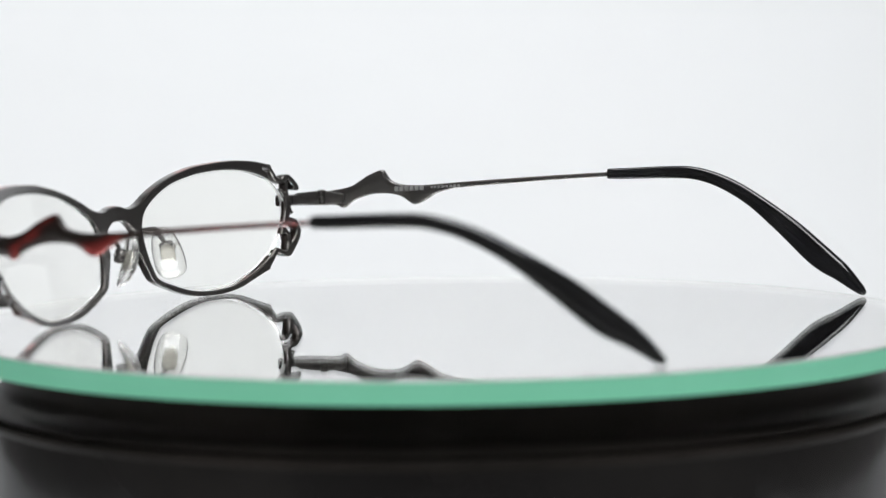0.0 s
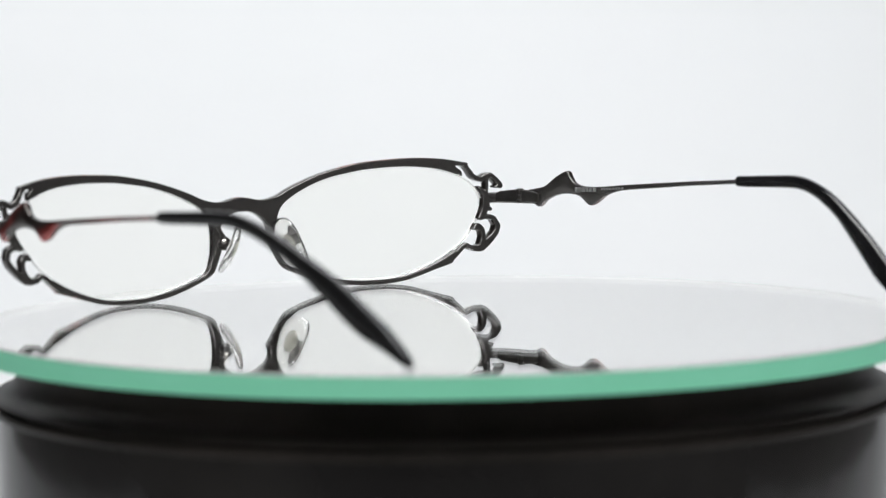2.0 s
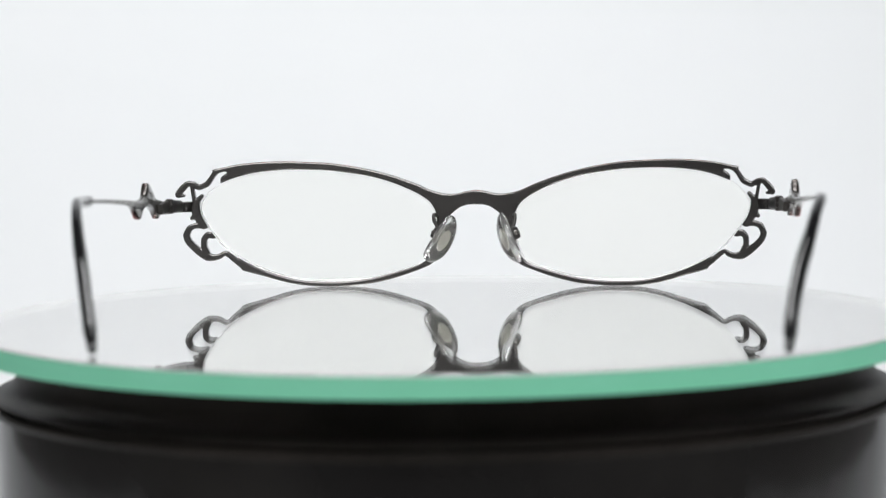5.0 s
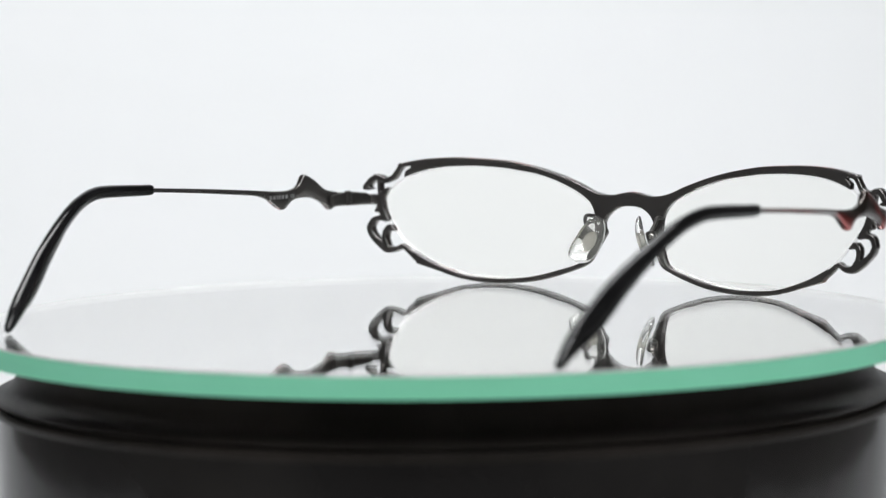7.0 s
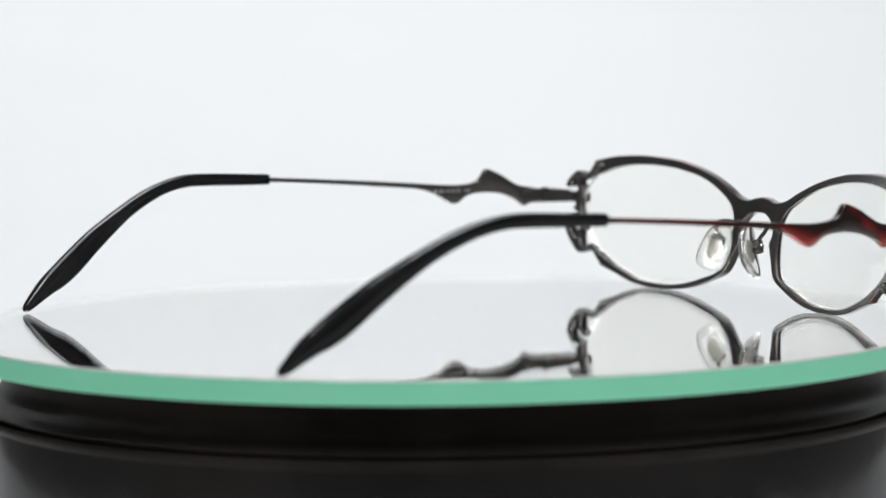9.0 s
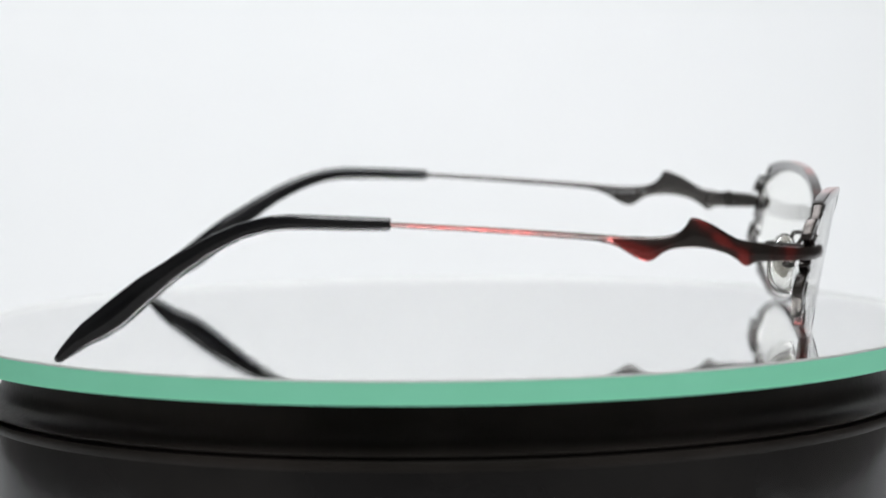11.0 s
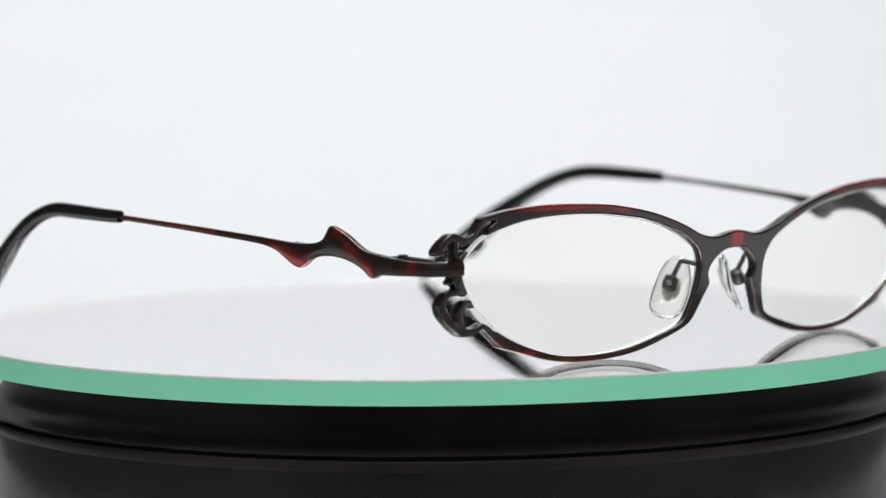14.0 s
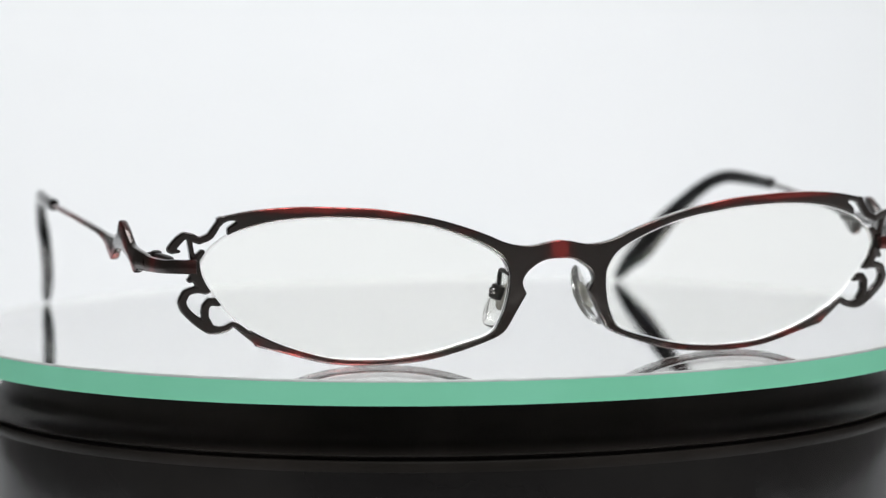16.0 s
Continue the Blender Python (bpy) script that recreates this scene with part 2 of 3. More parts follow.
def turntable():
    base = tagged(new("display_turntable"), "round black plastic display turntable with a stepped collar", "turntable")
    collar = [(0.030, -THICK - 0.0002), (0.0848, -THICK - 0.0002), (0.0850, -0.0056), (0.0850, -0.0068), (0.0850, -0.0080), (0.0851, -0.0095), (0.0856, -0.0107), (0.0863, -0.0116), (0.0875, -0.0123), (0.0888, -0.0128), (0.0895, -0.0130), (0.0897, -0.0132), (0.0894, -0.0134), (0.030, -0.0134)]
    part("collar", mesh_of("collar", *lathe(collar, 192, True), SATIN), base, "satin black rotating collar")
    groove = [(0.030, -0.0134), (0.0882, -0.0134), (0.0882, -0.0141), (0.030, -0.0142)]
    part("groove_ring", mesh_of("groove_ring", *lathe(groove, 128, True), SATIN), base, "dark recessed ring")
    lip = [(0.030, -0.0141), (0.0894, -0.0141), (0.0897, -0.0142), (0.0898, -0.0144), (0.0898, -0.0151), (0.0897, -0.0156), (0.0895, -0.0160), (0.030, -0.0160)]
    part("skirt_lip", mesh_of("skirt_lip", *lathe(lip, 192, True), SATIN), base, "rounded black lip round the base")
    skirt = [(0.030, -0.0160), (0.0895, -0.0160), (0.0895, -0.0172), (0.0895, -0.0185), (0.0895, -0.0210), (0.0894, -0.0250), (0.0893, -0.031), (0.0889, -0.045), (0.0880, -0.080), (0.0920, -0.105), (0.0950, -0.116), (0.0940, -0.1195), (0.030, -0.1195)]
    part("skirt", mesh_of("skirt", *lathe(skirt, 192, True), GLOSS), base, "glossy black base")
    disc = tagged(new("mirror_disc"), "round mirror glass plate with pale green edge on the turntable", "mirror")
    r = R_DISC
    for name, prof, label in (("glass_plate", [(r - 0.00035, 0.0), (0.0, 0.0)], "clear glass plate"), ("glass_underside", [(0.0, -THICK), (r, -THICK)], "underside of the glass plate")):
        ob = part(name, mesh_of(name, *lathe(prof, 256), MIRROR_GLASS, False, False), disc, label)
        ob.visible_shadow = False
    silver = [(0.0, -THICK + 0.0004), (r - 0.0006, -THICK + 0.0004), (r - 0.0006, -THICK + 0.0001), (0.0, -THICK + 0.0001)]
    part("silvering", mesh_of("silvering", *lathe(silver, 192), SILVER), disc, "silver mirror coating")
    # added ring hides the green edge from inside; its grey imitates the mirror's reflection
    rim_mask = [(r - 0.0005, -0.0003), (r - 0.0003, -0.0003), (r - 0.0003, -THICK + 0.0001), (r - 0.0005, -THICK + 0.0001)]
    part("edge_mask", mesh_of("edge_mask", *lathe(rim_mask, 192, True), RIM_MASK), disc, "added grey ring in the mirror's tone, hiding the green edge")
    bevel = [(r, -0.0004), (r - 0.00006, -0.00022), (r - 0.00018, -0.00008), (r - 0.00035, 0.0)]
    part("ground_bevel", mesh_of("ground_bevel", *lathe(bevel, 256), BEVEL, True, False), disc, "fine grey ground bevel")
    edge = [(r, -0.0004), (r, -0.002), (r, -THICK + 0.0003), (r, -THICK)]
    me = mesh_of("ground_edge", *lathe(edge[::-1], 256), GREEN_EDGE, True, False)
    part("ground_edge", me, disc, "pale green ground edge")
    return disc


# ---- eyeglasses ----
BOW, LEAN, REST = 0.0021, 0.20, 0.0


def on_front(u, v, h):
    """A point of the front, u across from the bridge, v up, h ahead of its middle surface, in millimetres."""
    flare = 0.5 * min(1.0, max(0.0, (u - 57.0) / 4.0))
    return Vector((u, -BOW * u * u + LEAN * (v - 20.2) + h + flare, v + REST)) * MM


LENS_SHAPE = [(56.5, 23.1), (51.7, 24.8), (47.1, 25.6), (42.4, 25.9), (38.6, 25.9), (32.8, 25.6), (28.9, 25.1), (23.9, 24.3), (18.8, 22.85), (13.8, 20.75), (10.5, 18.7), (9.0, 16.6),
              (8.5, 14.4), (8.8, 11.0), (9.7, 7.8), (11.6, 4.95), (17.3, 3.05), (22.2, 1.8), (27.2, 1.1), (31.6, 0.95), (37.0, 1.2), (41.2, 2.0), (46.8, 3.85), (51.6, 6.2), (55.0, 8.6),
              (58.4, 12.6), (60.1, 15.3), (60.8, 17.3), (60.5, 19.0), (59.2, 21.0)]
TOP_EDGE = [(58.2, 25.9), (58.0, 26.1), (52.7, 27.15), (47.2, 27.6), (42.5, 27.65), (38.7, 27.5), (32.9, 27.15), (29.0, 26.6), (24.0, 25.65), (18.9, 24.3), (13.6, 22.45), (9.9, 20.85), (7.0, 20.15), (4.6, 20.1), (2.2, 20.6), (0.0, 20.9)]
LOW_EDGE = [(0.0, 17.7), (2.0, 17.6), (3.8, 16.9), (5.6, 15.4), (6.3, 13.7), (5.6, 11.9), (5.6, 11.6), (7.2, 8.6), (8.6, 6.0), (9.8, 4.7), (12.2, 3.6), (17.2, 1.9), (22.2, 0.7), (27.2, 0.15), (31.4, 0.0), (36.0, 0.17), (40.9, 0.9), (46.7, 2.55), (51.0, 3.75), (51.4, 3.95), (51.6, 4.3)]
STROKES = [
    [(57.5, 25.8, 0.9), (58.35, 24.3, 1.1), (59.3, 22.95, 1.25), (61.0, 22.25, 1.25), (62.4, 22.9, 1.3), (63.5, 23.1, 1.25), (64.5, 22.2, 1.4), (65.4, 21.0, 1.4), (65.5, 20.6, 1.1), (64.3, 20.45, 0.55)],
    [(62.6, 22.5, 0.8), (62.2, 20.2, 0.8), (61.6, 18.0, 1.3)],
    [(60.5, 20.3, 0.9), (61.5, 19.0, 1.3), (61.7, 17.4, 1.9), (61.2, 15.7, 1.8), (59.9, 13.7, 1.3)],
    [(61.7, 16.2, 1.3), (62.4, 15.5, 0.9)],
    [(59.5, 13.8, 1.29), (61.6, 13.85, 1.23), (62.9, 13.35, 1.34), (63.6, 11.8, 1.40), (63.1, 10.4, 1.40), (61.9, 9.1, 1.45), (60.5, 8.0, 1.7), (58.9, 7.0, 1.78), (57.4, 6.8, 1.34), (56.1, 7.15, 1.18), (55.2, 7.75, 1.0), (54.1, 7.2, 1.1), (52.9, 6.15, 1.15), (51.6, 5.1, 1.15)],
    [(57.7, 11.65, 1.46), (59.0, 11.75, 1.40), (59.75, 10.8, 1.34), (59.75, 9.2, 1.23), (59.1, 7.8, 1.29)],
]


def red_of_front(x, z):
    """How red the paint is at a place of the front."""
    x = abs(x)
    blobs = [(0.0, 19.6, 2.1, 3.0, 0.9), (40.0, 27.4, 9.0, 1.1, 0.85), (28.0, 26.4, 5.0, 1.0, 0.6), (50.0, 27.4, 4.0, 0.8, 0.45), (51.5, 4.4, 1.6, 1.0, 0.5), (46.0, 2.4, 5.0, 1.0, 0.65), (36.0, 0.5, 6.0, 1.0, 0.5), (24.0, 0.9, 5.0, 1.0, 0.35), (16.0, 23.0, 3.0, 0.8, 0.35)]
    return min(1.0, 0.1 + sum(k * math.exp(-((x - a) / sx) ** 2 - ((z - b) / sz) ** 2) for a, b, sx, sz, k in blobs))


def paint_layer(me, redness):
    layer = me.attributes.new("red_paint", "FLOAT", "POINT")
    layer.data.foreach_set("value", [redness(v.co / MM, v.normal) for v in me.vertices])


def front_frame(glasses):
    us, vs = np.arange(0.0, 67.4, 0.13), np.arange(-0.4, 28.4, 0.13)
    U, V = np.meshgrid(us, vs, indexing="ij")
    lens = spline(LENS_SHAPE, 5, True)
    close = [(52.6, 5.9), (50.0, 12.0), (54.5, 21.0), (56.6, 23.3)]
    body = np.concatenate([spline(TOP_EDGE, 5), spline(LOW_EDGE, 5), np.array(close)])
    body[:, 0] = np.where(body[:, 0] <= 0.001, -1.0, body[:, 0])
    D = outline_field(U, V, body)
    hole = outline_field(U, V, lens) + 0.12
    D = np.maximum(D, -hole)
    D = np.maximum(D, -stroke_field(U, V, [(55.2, 25.4, 0.3), (56.1, 25.1, 0.8), (56.8, 24.6, 1.1), (56.9, 23.9, 1.0), (56.8, 23.0, 0.9)]))
    for rows in STROKES:
        D = blend(D, stroke_field(U, V, rows), 0.25)
    D = np.maximum(D, -hole)
    half, edge = 1.02, 0.36
    v1, f1 = plate(us, vs, D, on_front, half, edge)
    v2 = [Vector((-p.x, p.y, p.z)) for p in v1]
    n = len(v1)
    me = mesh_of("front_frame", v1 + v2, f1 + [[n + i for i in reversed(f)] for f in f1], PAINT)
    paint_layer(me, lambda c, nn: red_of_front(c.x, c.z) if nn.y > -0.5 else -0.6)
    part("front_frame", me, glasses, "black metal frame front with red shading and cut-out scrolls")


def lens(glasses, side):
    outline = spline(LENS_SHAPE, 8, True)
    cu, cv, rings = 34.0, 13.2, 14
    seat = Vector((30.0 * side, 0.0, 13.2)) * MM
    run = np.roll(outline, -1, axis=0) - np.roll(outline, 1, axis=0)
    run = run / np.hypot(run[:, 0], run[:, 1])[:, None]
    inset = outline + 0.28 * np.stack([-run[:, 1], run[:, 0]], 1)
    verts, faces, n = [], [], len(outline)
    for h in (0.75, -0.75):
        for k in range(rings + 1):
            s = min(1.0, k / (rings - 1))
            for u, v in (inset if k < rings else outline):
                p = on_front(cu + (u - cu) * s, cv + (v - cv) * s, h if k < rings else h * 0.5)
                verts.append((p.x * side - seat.x, p.y - seat.y, p.z - seat.z))
    for o in (0, (rings + 1) * n):
        for k in range(rings):
            for i in range(n):
                j = (i + 1) % n
                faces.append([o + k * n + i, o + k * n + j, o + (k + 1) * n + j, o + (k + 1) * n + i])
    a, b = rings * n, (2 * rings + 1) * n
    faces += [[a + i, a + (i + 1) % n, b + (i + 1) % n, b + i] for i in range(n)]
    me = mesh_of("lens", verts, faces, LENS_GLASS, crease=10)
    me.materials.append(GROUND_LENS)
    outer = {(round(v[0] * 1e6), round(v[2] * 1e6)) for v in verts[a:a + n] + verts[b:b + n]}
    for face in me.polygons:
        if any((round(me.vertices[i].co.x * 1e6), round(me.vertices[i].co.z * 1e6)) in outer for i in face.vertices):
            face.material_index = 1
    ob = part("lens", me, glasses, "clear uncut demonstration lens")
    ob.location = seat
    ob.visible_shadow = False
    return ob


def bar_ring(p, out, top, bot, thick, ridge=0.0):
    a, c = thick / 2, min(0.42, (top - bot) * 0.3, thick * 0.36)
    mid, b = (top + bot) / 2, 0.3 * c
    sect = [(a + ridge, mid), (a, top - c), (a - b, top - b), (a - c, top), (-a + c, top), (-a + b, top - b), (-a, top - c), (-a, mid), (-a, bot + c), (-a + b, bot + b), (-a + c, bot), (a - c, bot), (a - b, bot + b), (a, bot + c)]
    return [Vector((p[0] + out[0] * s, p[1] + out[1] * s, z + REST)) * MM for s, z in sect]


def bar(stations, thick, ridge, side):
    """A flat bar along stations of x, y, top, bottom; its outer face carries a soft ridge."""
    rings = []
    for i, s in enumerate(stations):
        d = stations[min(i + 1, len(stations) - 1)][:2] - stations[max(i - 1, 0)][:2]
        d = d / max(np.hypot(*d), 1e-9)
        out = (-d[1], d[0])
        rings.append(bar_ring(s[:2], out, s[2], s[3], thick if np.isscalar(thick) else thick(s), ridge))
    v, f = loft(rings)
    return [Vector((p.x * side, p.y, p.z)) for p in v], f


# upper and lower edge of the temple along its length
TEMPLE_TOP = [(-9.0, 19.1), (-13.0, 19.4), (-17.6, 20.2), (-20.4, 20.8), (-22.4, 21.9), (-24.3, 23.1), (-26.2, 24.0), (-27.6, 24.5), (-28.4, 24.4), (-29.2, 23.2), (-30.2, 22.2), (-31.8, 21.6), (-34.3, 21.3), (-38.3, 21.4), (-46.3, 22.1), (-56.4, 22.9), (-64.5, 23.5), (-72.0, 24.0), (-82.0, 24.65)]
TEMPLE_LOW = [(-9.0, 16.7), (-13.0, 16.7), (-17.2, 16.7), (-18.4, 16.2), (-19.4, 16.2), (-20.6, 17.2), (-22.4, 18.2), (-25.3, 19.1), (-28.7, 19.4), (-31.6, 19.1), (-33.3, 18.4), (-34.6, 17.5), (-35.8, 17.1), (-37.2, 17.5), (-38.6, 18.3), (-40.8, 19.6), (-43.3, 20.4), (-46.3, 20.9), (-56.4, 21.8), (-64.5, 22.5), (-72.0, 23.05), (-82.0, 23.7)]
SWEEP_EAST = [(-9.0, 66.6), (-18.6, 69.3), (-28.0, 70.1), (-36.0, 70.4), (-58.0, 72.4), (-80.0, 74.2), (-95.0, 74.2), (-110.0, 72.2), (-120.0, 70.0), (-128.0, 68.5), (-134.0, 67.8), (-140.0, 67.3)]
SWEEP_WEST = [(-9.0, 66.4), (-18.6, 68.7), (-28.0, 69.1), (-36.0, 69.4), (-58.0, 70.0), (-80.0, 70.4), (-95.0, 69.2), (-110.0, 66.1), (-125.0, 61.7), (-140.0, 57.0)]
TIP_ROWS = [(-79.3, 24.1, 1.9), (-79.7, 24.1, 2.25), (-83.4, 24.2, 2.4), (-93.4, 24.6, 2.65), (-98.5, 24.5, 2.7), (-103.5, 23.4, 2.75), (-108.2, 21.5, 3.0), (-112.6, 19.1, 3.25), (-117.0, 16.2, 3.95), (-121.6, 12.9, 4.75), (-126.3, 9.1, 5.2), (-129.3, 6.9, 4.9), (-131.7, 5.4, 4.2), (-133.8, 3.8, 3.4), (-135.8, 2.1, 2.5), (-137.0, 1.1, 1.8), (-137.6, 0.8, 1.2), (-137.9, 0.7, 0.5)]


def along(rows, y):
    r = np.array(rows)[::-1]
    return float(np.interp(y, r[:, 0], r[:, 1]))


def red_of_temple(y, z):
    top, low = along(TEMPLE_TOP_FINE, y), along(TEMPLE_LOW_FINE, y)
    s = (z - REST - low) / max(top - low, 0.2)
    blobs = [(-36.0, 0.25, 3.4, 0.38, 1.0), (-40.5, 0.5, 3.0, 0.4, 0.8), (-26.5, 0.80, 2.2, 0.20, 1.0), (-22.8, 0.55, 2.4, 0.28, 1.0), (-19.4, 0.30, 1.4, 0.35, 1.0), (-12.0, 0.5, 2.2, 0.9, 0.95), (-52.0, 0.5, 6.0, 0.8, 0.35), (-62.0, 0.5, 8.0, 0.8, 0.56), (-75.0, 0.5, 8.0, 0.8, 0.54)]
    return min(1.0, 0.04 + sum(k * math.exp(-((y - a) / sy) ** 2 - ((s - b) / ss) ** 2) for a, b, sy, ss, k in blobs))


TEMPLE_TOP_FINE, TEMPLE_LOW_FINE = spline(TEMPLE_TOP, 6), spline(TEMPLE_LOW, 6)


def temple(glasses, side):
    sweep = spline(SWEEP_EAST if side > 0 else SWEEP_WEST, 6)
    ys = np.concatenate([np.arange(-14.55, -45.0, -0.3), np.arange(-45.0, -81.5, -1.0)])
    st = [np.array((along(sweep, y), y, along(TEMPLE_TOP_FINE, y), along(TEMPLE_LOW_FINE, y))) for y in ys]
    v, f = bar(st, lambda s: 1.15 + 0.35 * min(1.0, max(0.0, (s[2] - s[3] - 1.0) / 3.0)), 0.28, side)
    me = mesh_of("temple", v, f, PAINT, crease=62)
    paint_layer(me, lambda c, n: red_of_temple(c.y, c.z) if n.x * side > -0.4 else -0.6)
    arm = part("temple", me, glasses, "slim dark red metal temple with pointed waves")
    # black sleeve with a paddle end
    rings = []
    for y, z, w in spline(TIP_ROWS, 6):
        if side < 0:
            y -= 0.9 * min(1.0, max(0.0, (-85.0 - y) / 15.0))
        x = along(sweep, y)
        half_w = 0.5 * w
        half_t = min(1.25, 0.5 * half_w + 0.35) * (1.0 if w > 1.6 else w / 1.6)
        rings.append((x, y, z, half_w, half_t))
    out = []
    for i, (x, y, z, hw, ht) in enumerate(rings):
        q, r = rings[min(i + 1, len(rings) - 1)], rings[max(i - 1, 0)]
        d = Vector((q[0] - r[0], q[1] - r[1], q[2] - r[2])).normalized()
        lat = Vector((d.y, -d.x, 0)).normalized() * -1
        up = lat.cross(d).normalized()
        if up.z < 0:
            up = -up
        ring = []
        for k in range(20):
            a = 2 * math.pi * k / 20
            ca, sa = math.cos(a), math.sin(a)
            e = 0.8
            ring.append((Vector((x, y, z + REST)) + lat * (ht * math.copysign(abs(ca) ** e, ca)) + up * (hw * math.copysign(abs(sa) ** e, sa))) * MM)
        out.append([Vector((p.x * side, p.y, p.z)) for p in ring])
    v, f = loft(out)
    part("temple_tip", mesh_of("temple_tip", v, f, ACETATE), arm, "glossy black plastic ear tip")
    # hinge with its knuckles and screw, on the inner side
    bx, by = along(sweep, -14.7) - 1.5, -14.7
    for low, high in ((16.95, 17.7), (17.77, 18.7), (18.77, 19.65)):
        v, f = tube([Vector((bx * side, by, c)) * MM for c in (low, high)], 0.8 * MM, 18)
        part("hinge_knuckle", mesh_of("hinge_knuckle", v, f, BLACK_METAL), arm)
    v, f = tube([Vector((bx * side, by, c)) * MM for c in (19.65, 19.8, 20.05, 20.2)], [0.85 * MM, 0.95 * MM, 0.9 * MM, 0.5 * MM], 18)
    part("hinge_screw", mesh_of("hinge_screw", v, f, BLACK_METAL), arm)
    st = [np.array((along(sweep, y) - 1.2, y, top, 17.1)) for y, top in ((-14.8, 19.8), (-16.0, 19.9), (-18.6, 19.5), (-19.4, 19.2))]
    v, f = bar(st, 1.1, 0.0, side)
    part("hinge_plate", mesh_of("hinge_plate", v, f, BLACK_METAL), arm)
    # worn grey print on the inner face, as bars: width, height, gap after it
    if side < 0:
        y, z, marks = -40.7, 20.05, [(w, 0.84, g) for w, g in ((0.68, 0.47), (0.76, 0.49), (0.26, 0.36), (0.64, 0.46), (0.76, 0.49), (0.72, 1.1), (0.28, 0.36), (0.6, 0.3))]
    else:
        y, z, marks = -46.3, 20.95, [(0.6, 0.5, 0.3)] * 7 + [(0.4, 0.5, 1.6)] + [(0.95, 1.1, 0.22)] * 6
    verts, faces = [], []
    for w, h, gap in marks:
        x = along(sweep, y) - 0.80
        lift = z - 0.06 * (y + 40.0) if side > 0 else z
        o = len(verts)
        verts += [Vector(((x - dx) * side, y + dy, lift + dz + REST)) * MM for dx in (0.0, 0.16) for dy, dz in ((0, -h / 2), (w, -h / 2), (w, h / 2), (0, h / 2))]
        faces += [[o, o + 1, o + 2, o + 3], [o + 4, o + 7, o + 6, o + 5]] + [[o + a, o + 4 + a, o + 4 + (a + 1) % 4, o + (a + 1) % 4] for a in range(4)]
        y += w + gap
    part("print", mesh_of("print", verts, faces, PRINT, False), arm, "small worn grey printed marks")


def endpiece(glasses, side):
    sweep = spline(SWEEP_EAST if side > 0 else SWEEP_WEST, 6)
    pts = spline([(61.5, -6.2), (63.2, -6.8), (65.0, -7.7), (66.3, -9.0), (along(sweep, -11.0), -11.0), (along(sweep, -14.5), -14.5)], 6)
    st = [np.array((x, y, along(TEMPLE_TOP_FINE, min(y, -9.0)), along(TEMPLE_LOW_FINE, min(y, -9.0)))) for x, y in pts]
    v, f = bar(st, 1.5, 0.1, side)
    me = mesh_of("endpiece", v, f, PAINT)
    paint_layer(me, lambda c, n: min(1.0, 0.12 + 0.5 * math.exp(-((c.y + 11.4) / 1.6) ** 2) + 0.4 * math.exp(-((abs(c.x) - 62.4) / 1.3) ** 2)) if n.y > -0.2 or n.x * side > 0.3 else -0.6)
    end = part("endpiece", me, glasses, "dark red metal end piece folded back to the hinge")
    st = [np.array((along(sweep, y) - 1.35, y, top, 17.0)) for y, top in ((-8.6, 19.0), (-9.4, 19.5), (-13.2, 19.9), (-14.0, 19.8))]
    v, f = bar(st, 1.3, 0.0, side)
    part("hinge_leaf", mesh_of("hinge_leaf", v, f, BLACK_METAL), end)


# the pads were bent by hand, each its own way: place, facing, lean
PADS = {1: ((7.3, -8.6, 10.6), (-0.84, -0.50, -0.28), -0.36), -1: ((6.8, -7.6, 10.3), (-0.72, -0.60, -0.36), -0.56)}


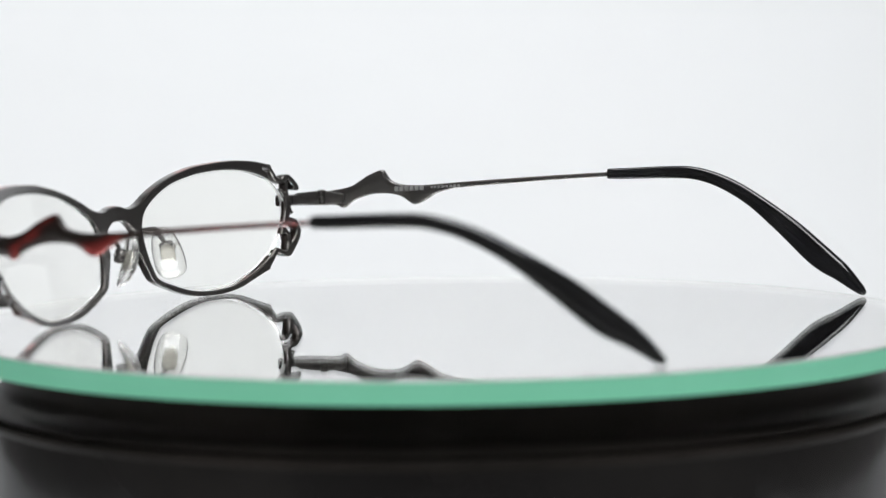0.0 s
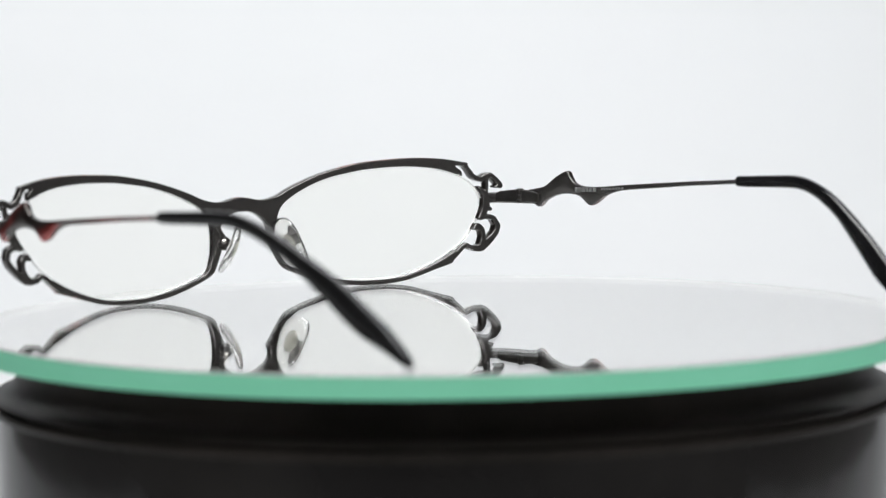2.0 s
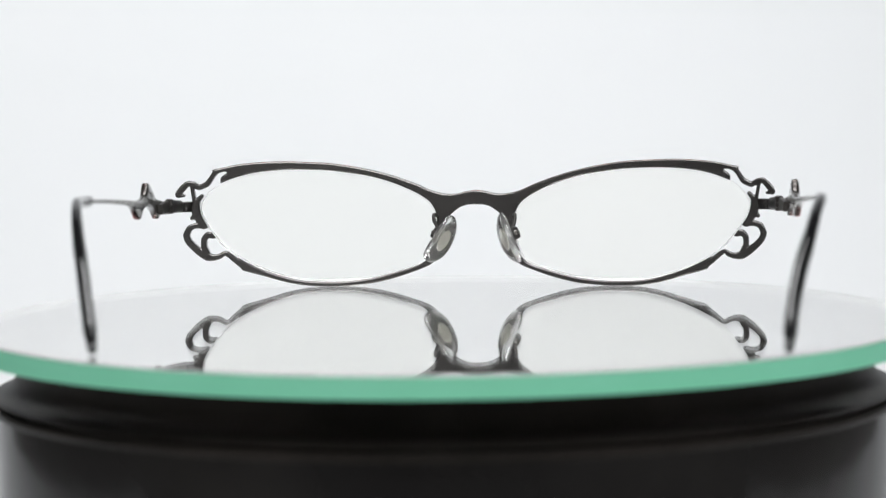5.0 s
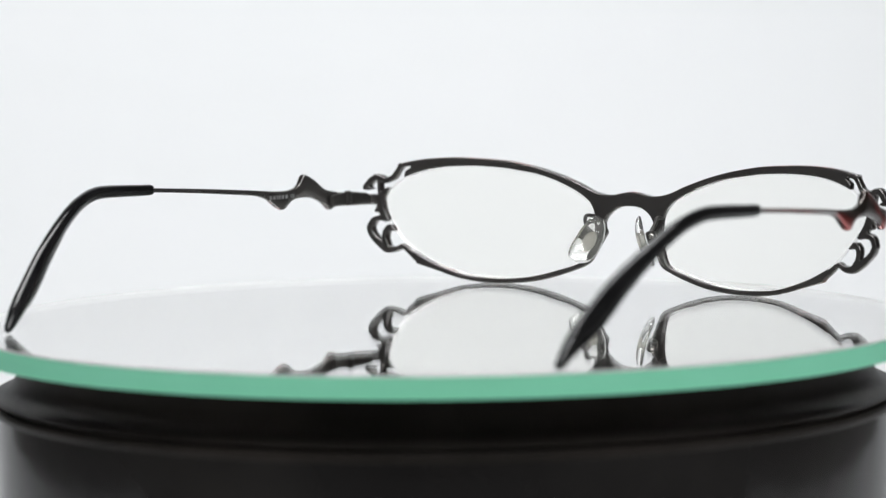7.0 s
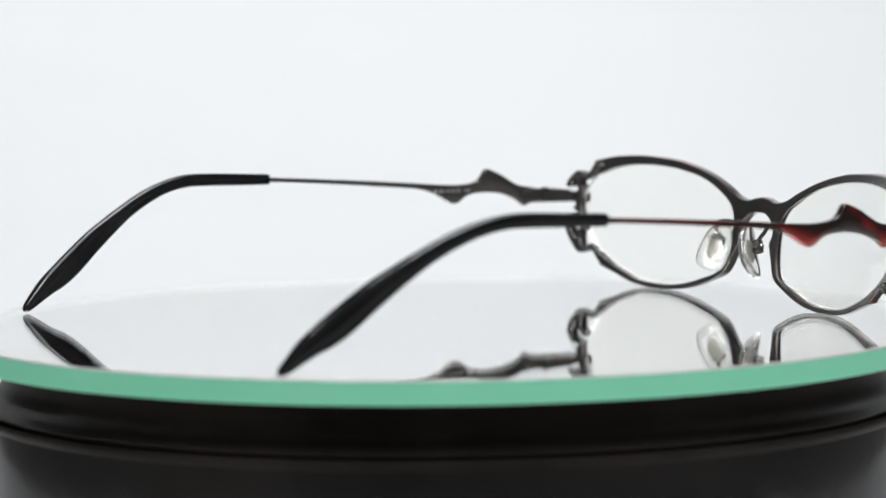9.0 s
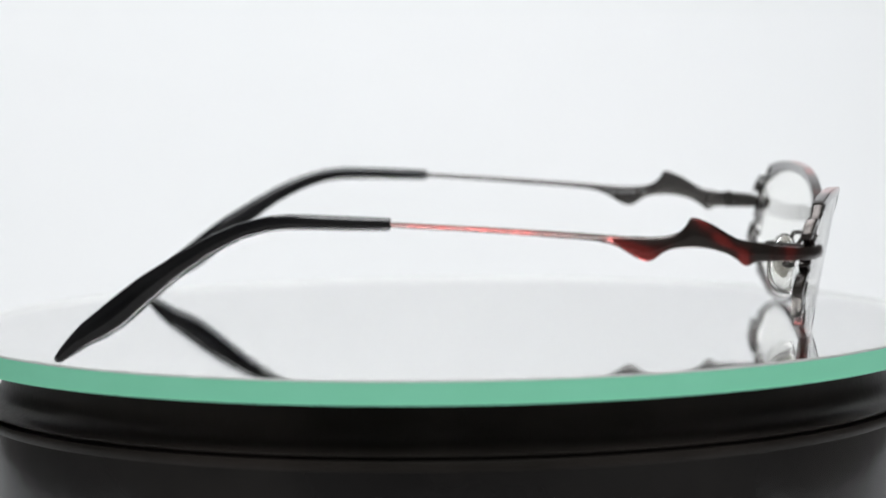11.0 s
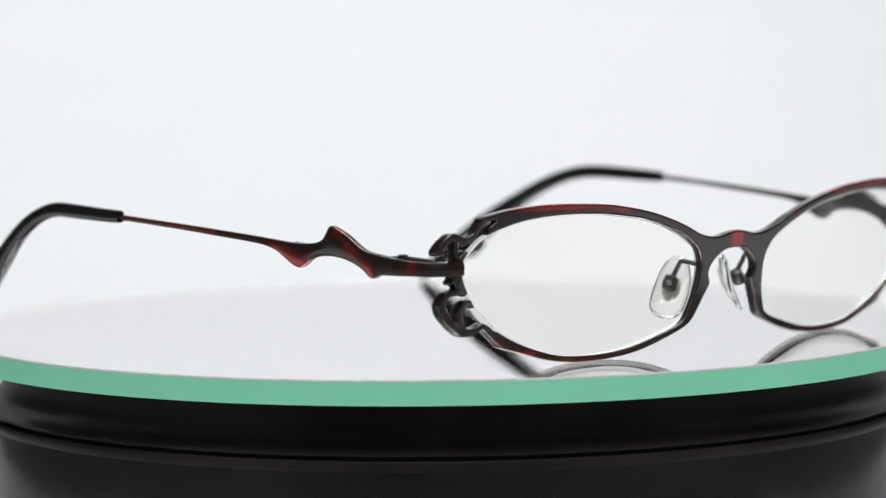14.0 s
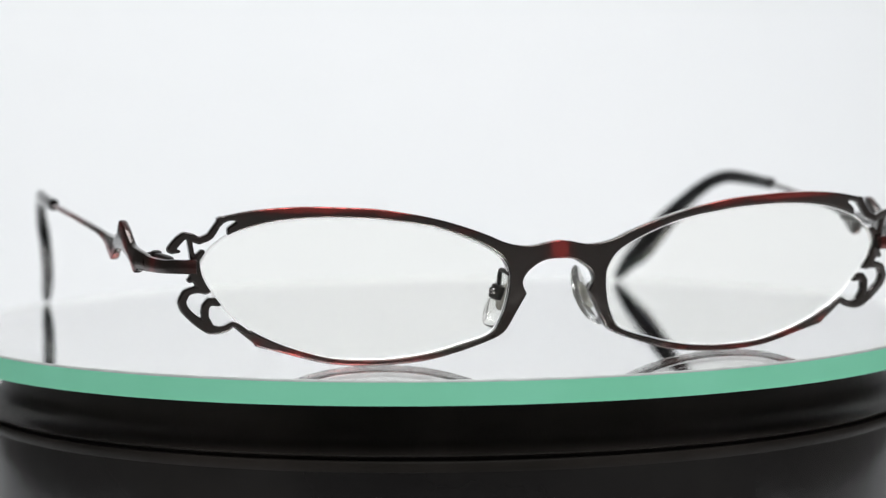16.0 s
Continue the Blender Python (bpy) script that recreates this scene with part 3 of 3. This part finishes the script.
def nose_pad(glasses, side):
    place, facing, tilt = PADS[side]
    at, face, up = Vector(place), Vector(facing).normalized(), Vector((tilt, 0.10, 1.0))
    up = (up - face * up.dot(face)).normalized()
    wide = up.cross(face).normalized()
    verts, faces, n, m = [], [], 28, 9
    for k in range(m + 1):
        b = -math.pi / 2 + math.pi * k / m
        for i in range(n):
            a = 2 * math.pi * i / n
            ca, sa = math.cos(a), math.sin(a)
            y, x = 5.8 * math.copysign(abs(sa) ** 0.8, sa), 3.2 * math.copysign(abs(ca) ** 0.8, ca) * (1 - 0.16 * sa)
            s = max(math.cos(b), 0.02) ** 0.6
            p = at + wide * (x * s) + up * (y * s) + face * (1.0 * math.sin(b) + 0.03 * (y * s) ** 2 * -1)
            verts.append(Vector((p.x * side, p.y, p.z)) * MM)
    for k in range(m):
        for i in range(n):
            j = (i + 1) % n
            faces.append([k * n + i, k * n + j, (k + 1) * n + j, (k + 1) * n + i])
    faces += [list(range(n)), [m * n + i for i in range(n)]]
    pad = part("nose_pad", mesh_of("nose_pad", verts, faces, SILICONE), glasses, "clear silicone nose pad")

    def ribbon(name, pts, radii, mat, sides=12):
        v, f = tube([Vector((p.x * side, p.y, p.z)) * MM for p in pts], radii, sides)
        part(name, mesh_of(name, v, f, mat), pad)

    back = at - face * 1.0
    # wire arm from the rim, back and down to the pad
    path = [Vector(p) for p in spline([(8.6, -1.6, 15.3), (8.8, -3.2, 15.6), (8.95, -4.7, 15.7), (9.0, -5.2, 15.4), tuple(Vector((9.1, -5.5, 14.8)).lerp(back + up * 1.8 - face * 1.2, 0.15)), tuple(back + up * 1.4 - face * 1.2)], 5)]
    ribbon("pad_arm", path, 0.42 * MM, BLACK_METAL)
    # mount: a small block on the back of the pad
    rings = []
    for k, grow in ((-1.7, 0.6), (-1.4, 1.0), (0.0, 1.08), (1.4, 1.0), (1.8, 0.55)):
        c = back - face * 1.3 + up * (k * 0.8 + 0.5)
        rings.append([c + (wide * math.cos(a) * 1.25 + face * math.sin(a) * 1.05) * grow for a in [2 * math.pi * q / 16 for q in range(16)]])
    v, f = loft(rings)
    part("pad_box", mesh_of("pad_box", [Vector((p.x * side, p.y, p.z)) * MM for p in v], f, BLACK_METAL), pad)
    hub = back - face * 1.3 + up * 0.5
    ribbon("pad_pin", [hub + wide * 1.2, hub + wide * 1.42, hub + wide * 1.5], [0.62 * MM, 0.6 * MM, 0.4 * MM], STEEL)
    ribbon("pad_screw", [back - face * 2.5 + up * 0.4, back - face * 2.2 + up * 0.4], [0.45 * MM, 0.65 * MM], STEEL)
    rings = []
    for k in range(9):
        b = math.pi * (k / 8 - 0.5)
        c, g = at + face * (0.16 * math.sin(b) + 0.05), max(0.03, math.cos(b)) ** 0.4
        rings.append([c + (wide * math.cos(a) * 1.55 + up * math.sin(a) * 2.5) * g for a in [2 * math.pi * q / 20 for q in range(20)]])
    v, f = loft(rings)
    part("pad_core", mesh_of("pad_core", [Vector((p.x * side, p.y, p.z)) * MM for p in v], f, INSERT), pad, "beige oval insert")


def eyeglasses():
    glasses = tagged(new("eyeglasses"), "open black and red metal eyeglasses with scrolled corners on a mirror", "eyeglasses")
    front_frame(glasses)
    for side in (1, -1):
        pane = lens(glasses, side)
        if side > 0:
            cam.data.dof.focus_object = pane  # the camera stays focused on this lens as it turns
        endpiece(glasses, side)
        temple(glasses, side)
        nose_pad(glasses, side)
    # the glasses lie off the centre about which the disc turns
    for ob in glasses.children:
        ob.location = ob.location + Vector((0.0001, 0.0731, 0.0))
    return glasses


studio()
mirror_disc = turntable()
spectacles = eyeglasses()


def motions():
    steps = [(0.5 * k, pose(0, 0, 0, 0, 0, AXIS_YAW + TURN_RATE * 0.5 * k)) for k in range(33)]
    walk(spectacles, steps)
    walk(mirror_disc, steps)


motions()
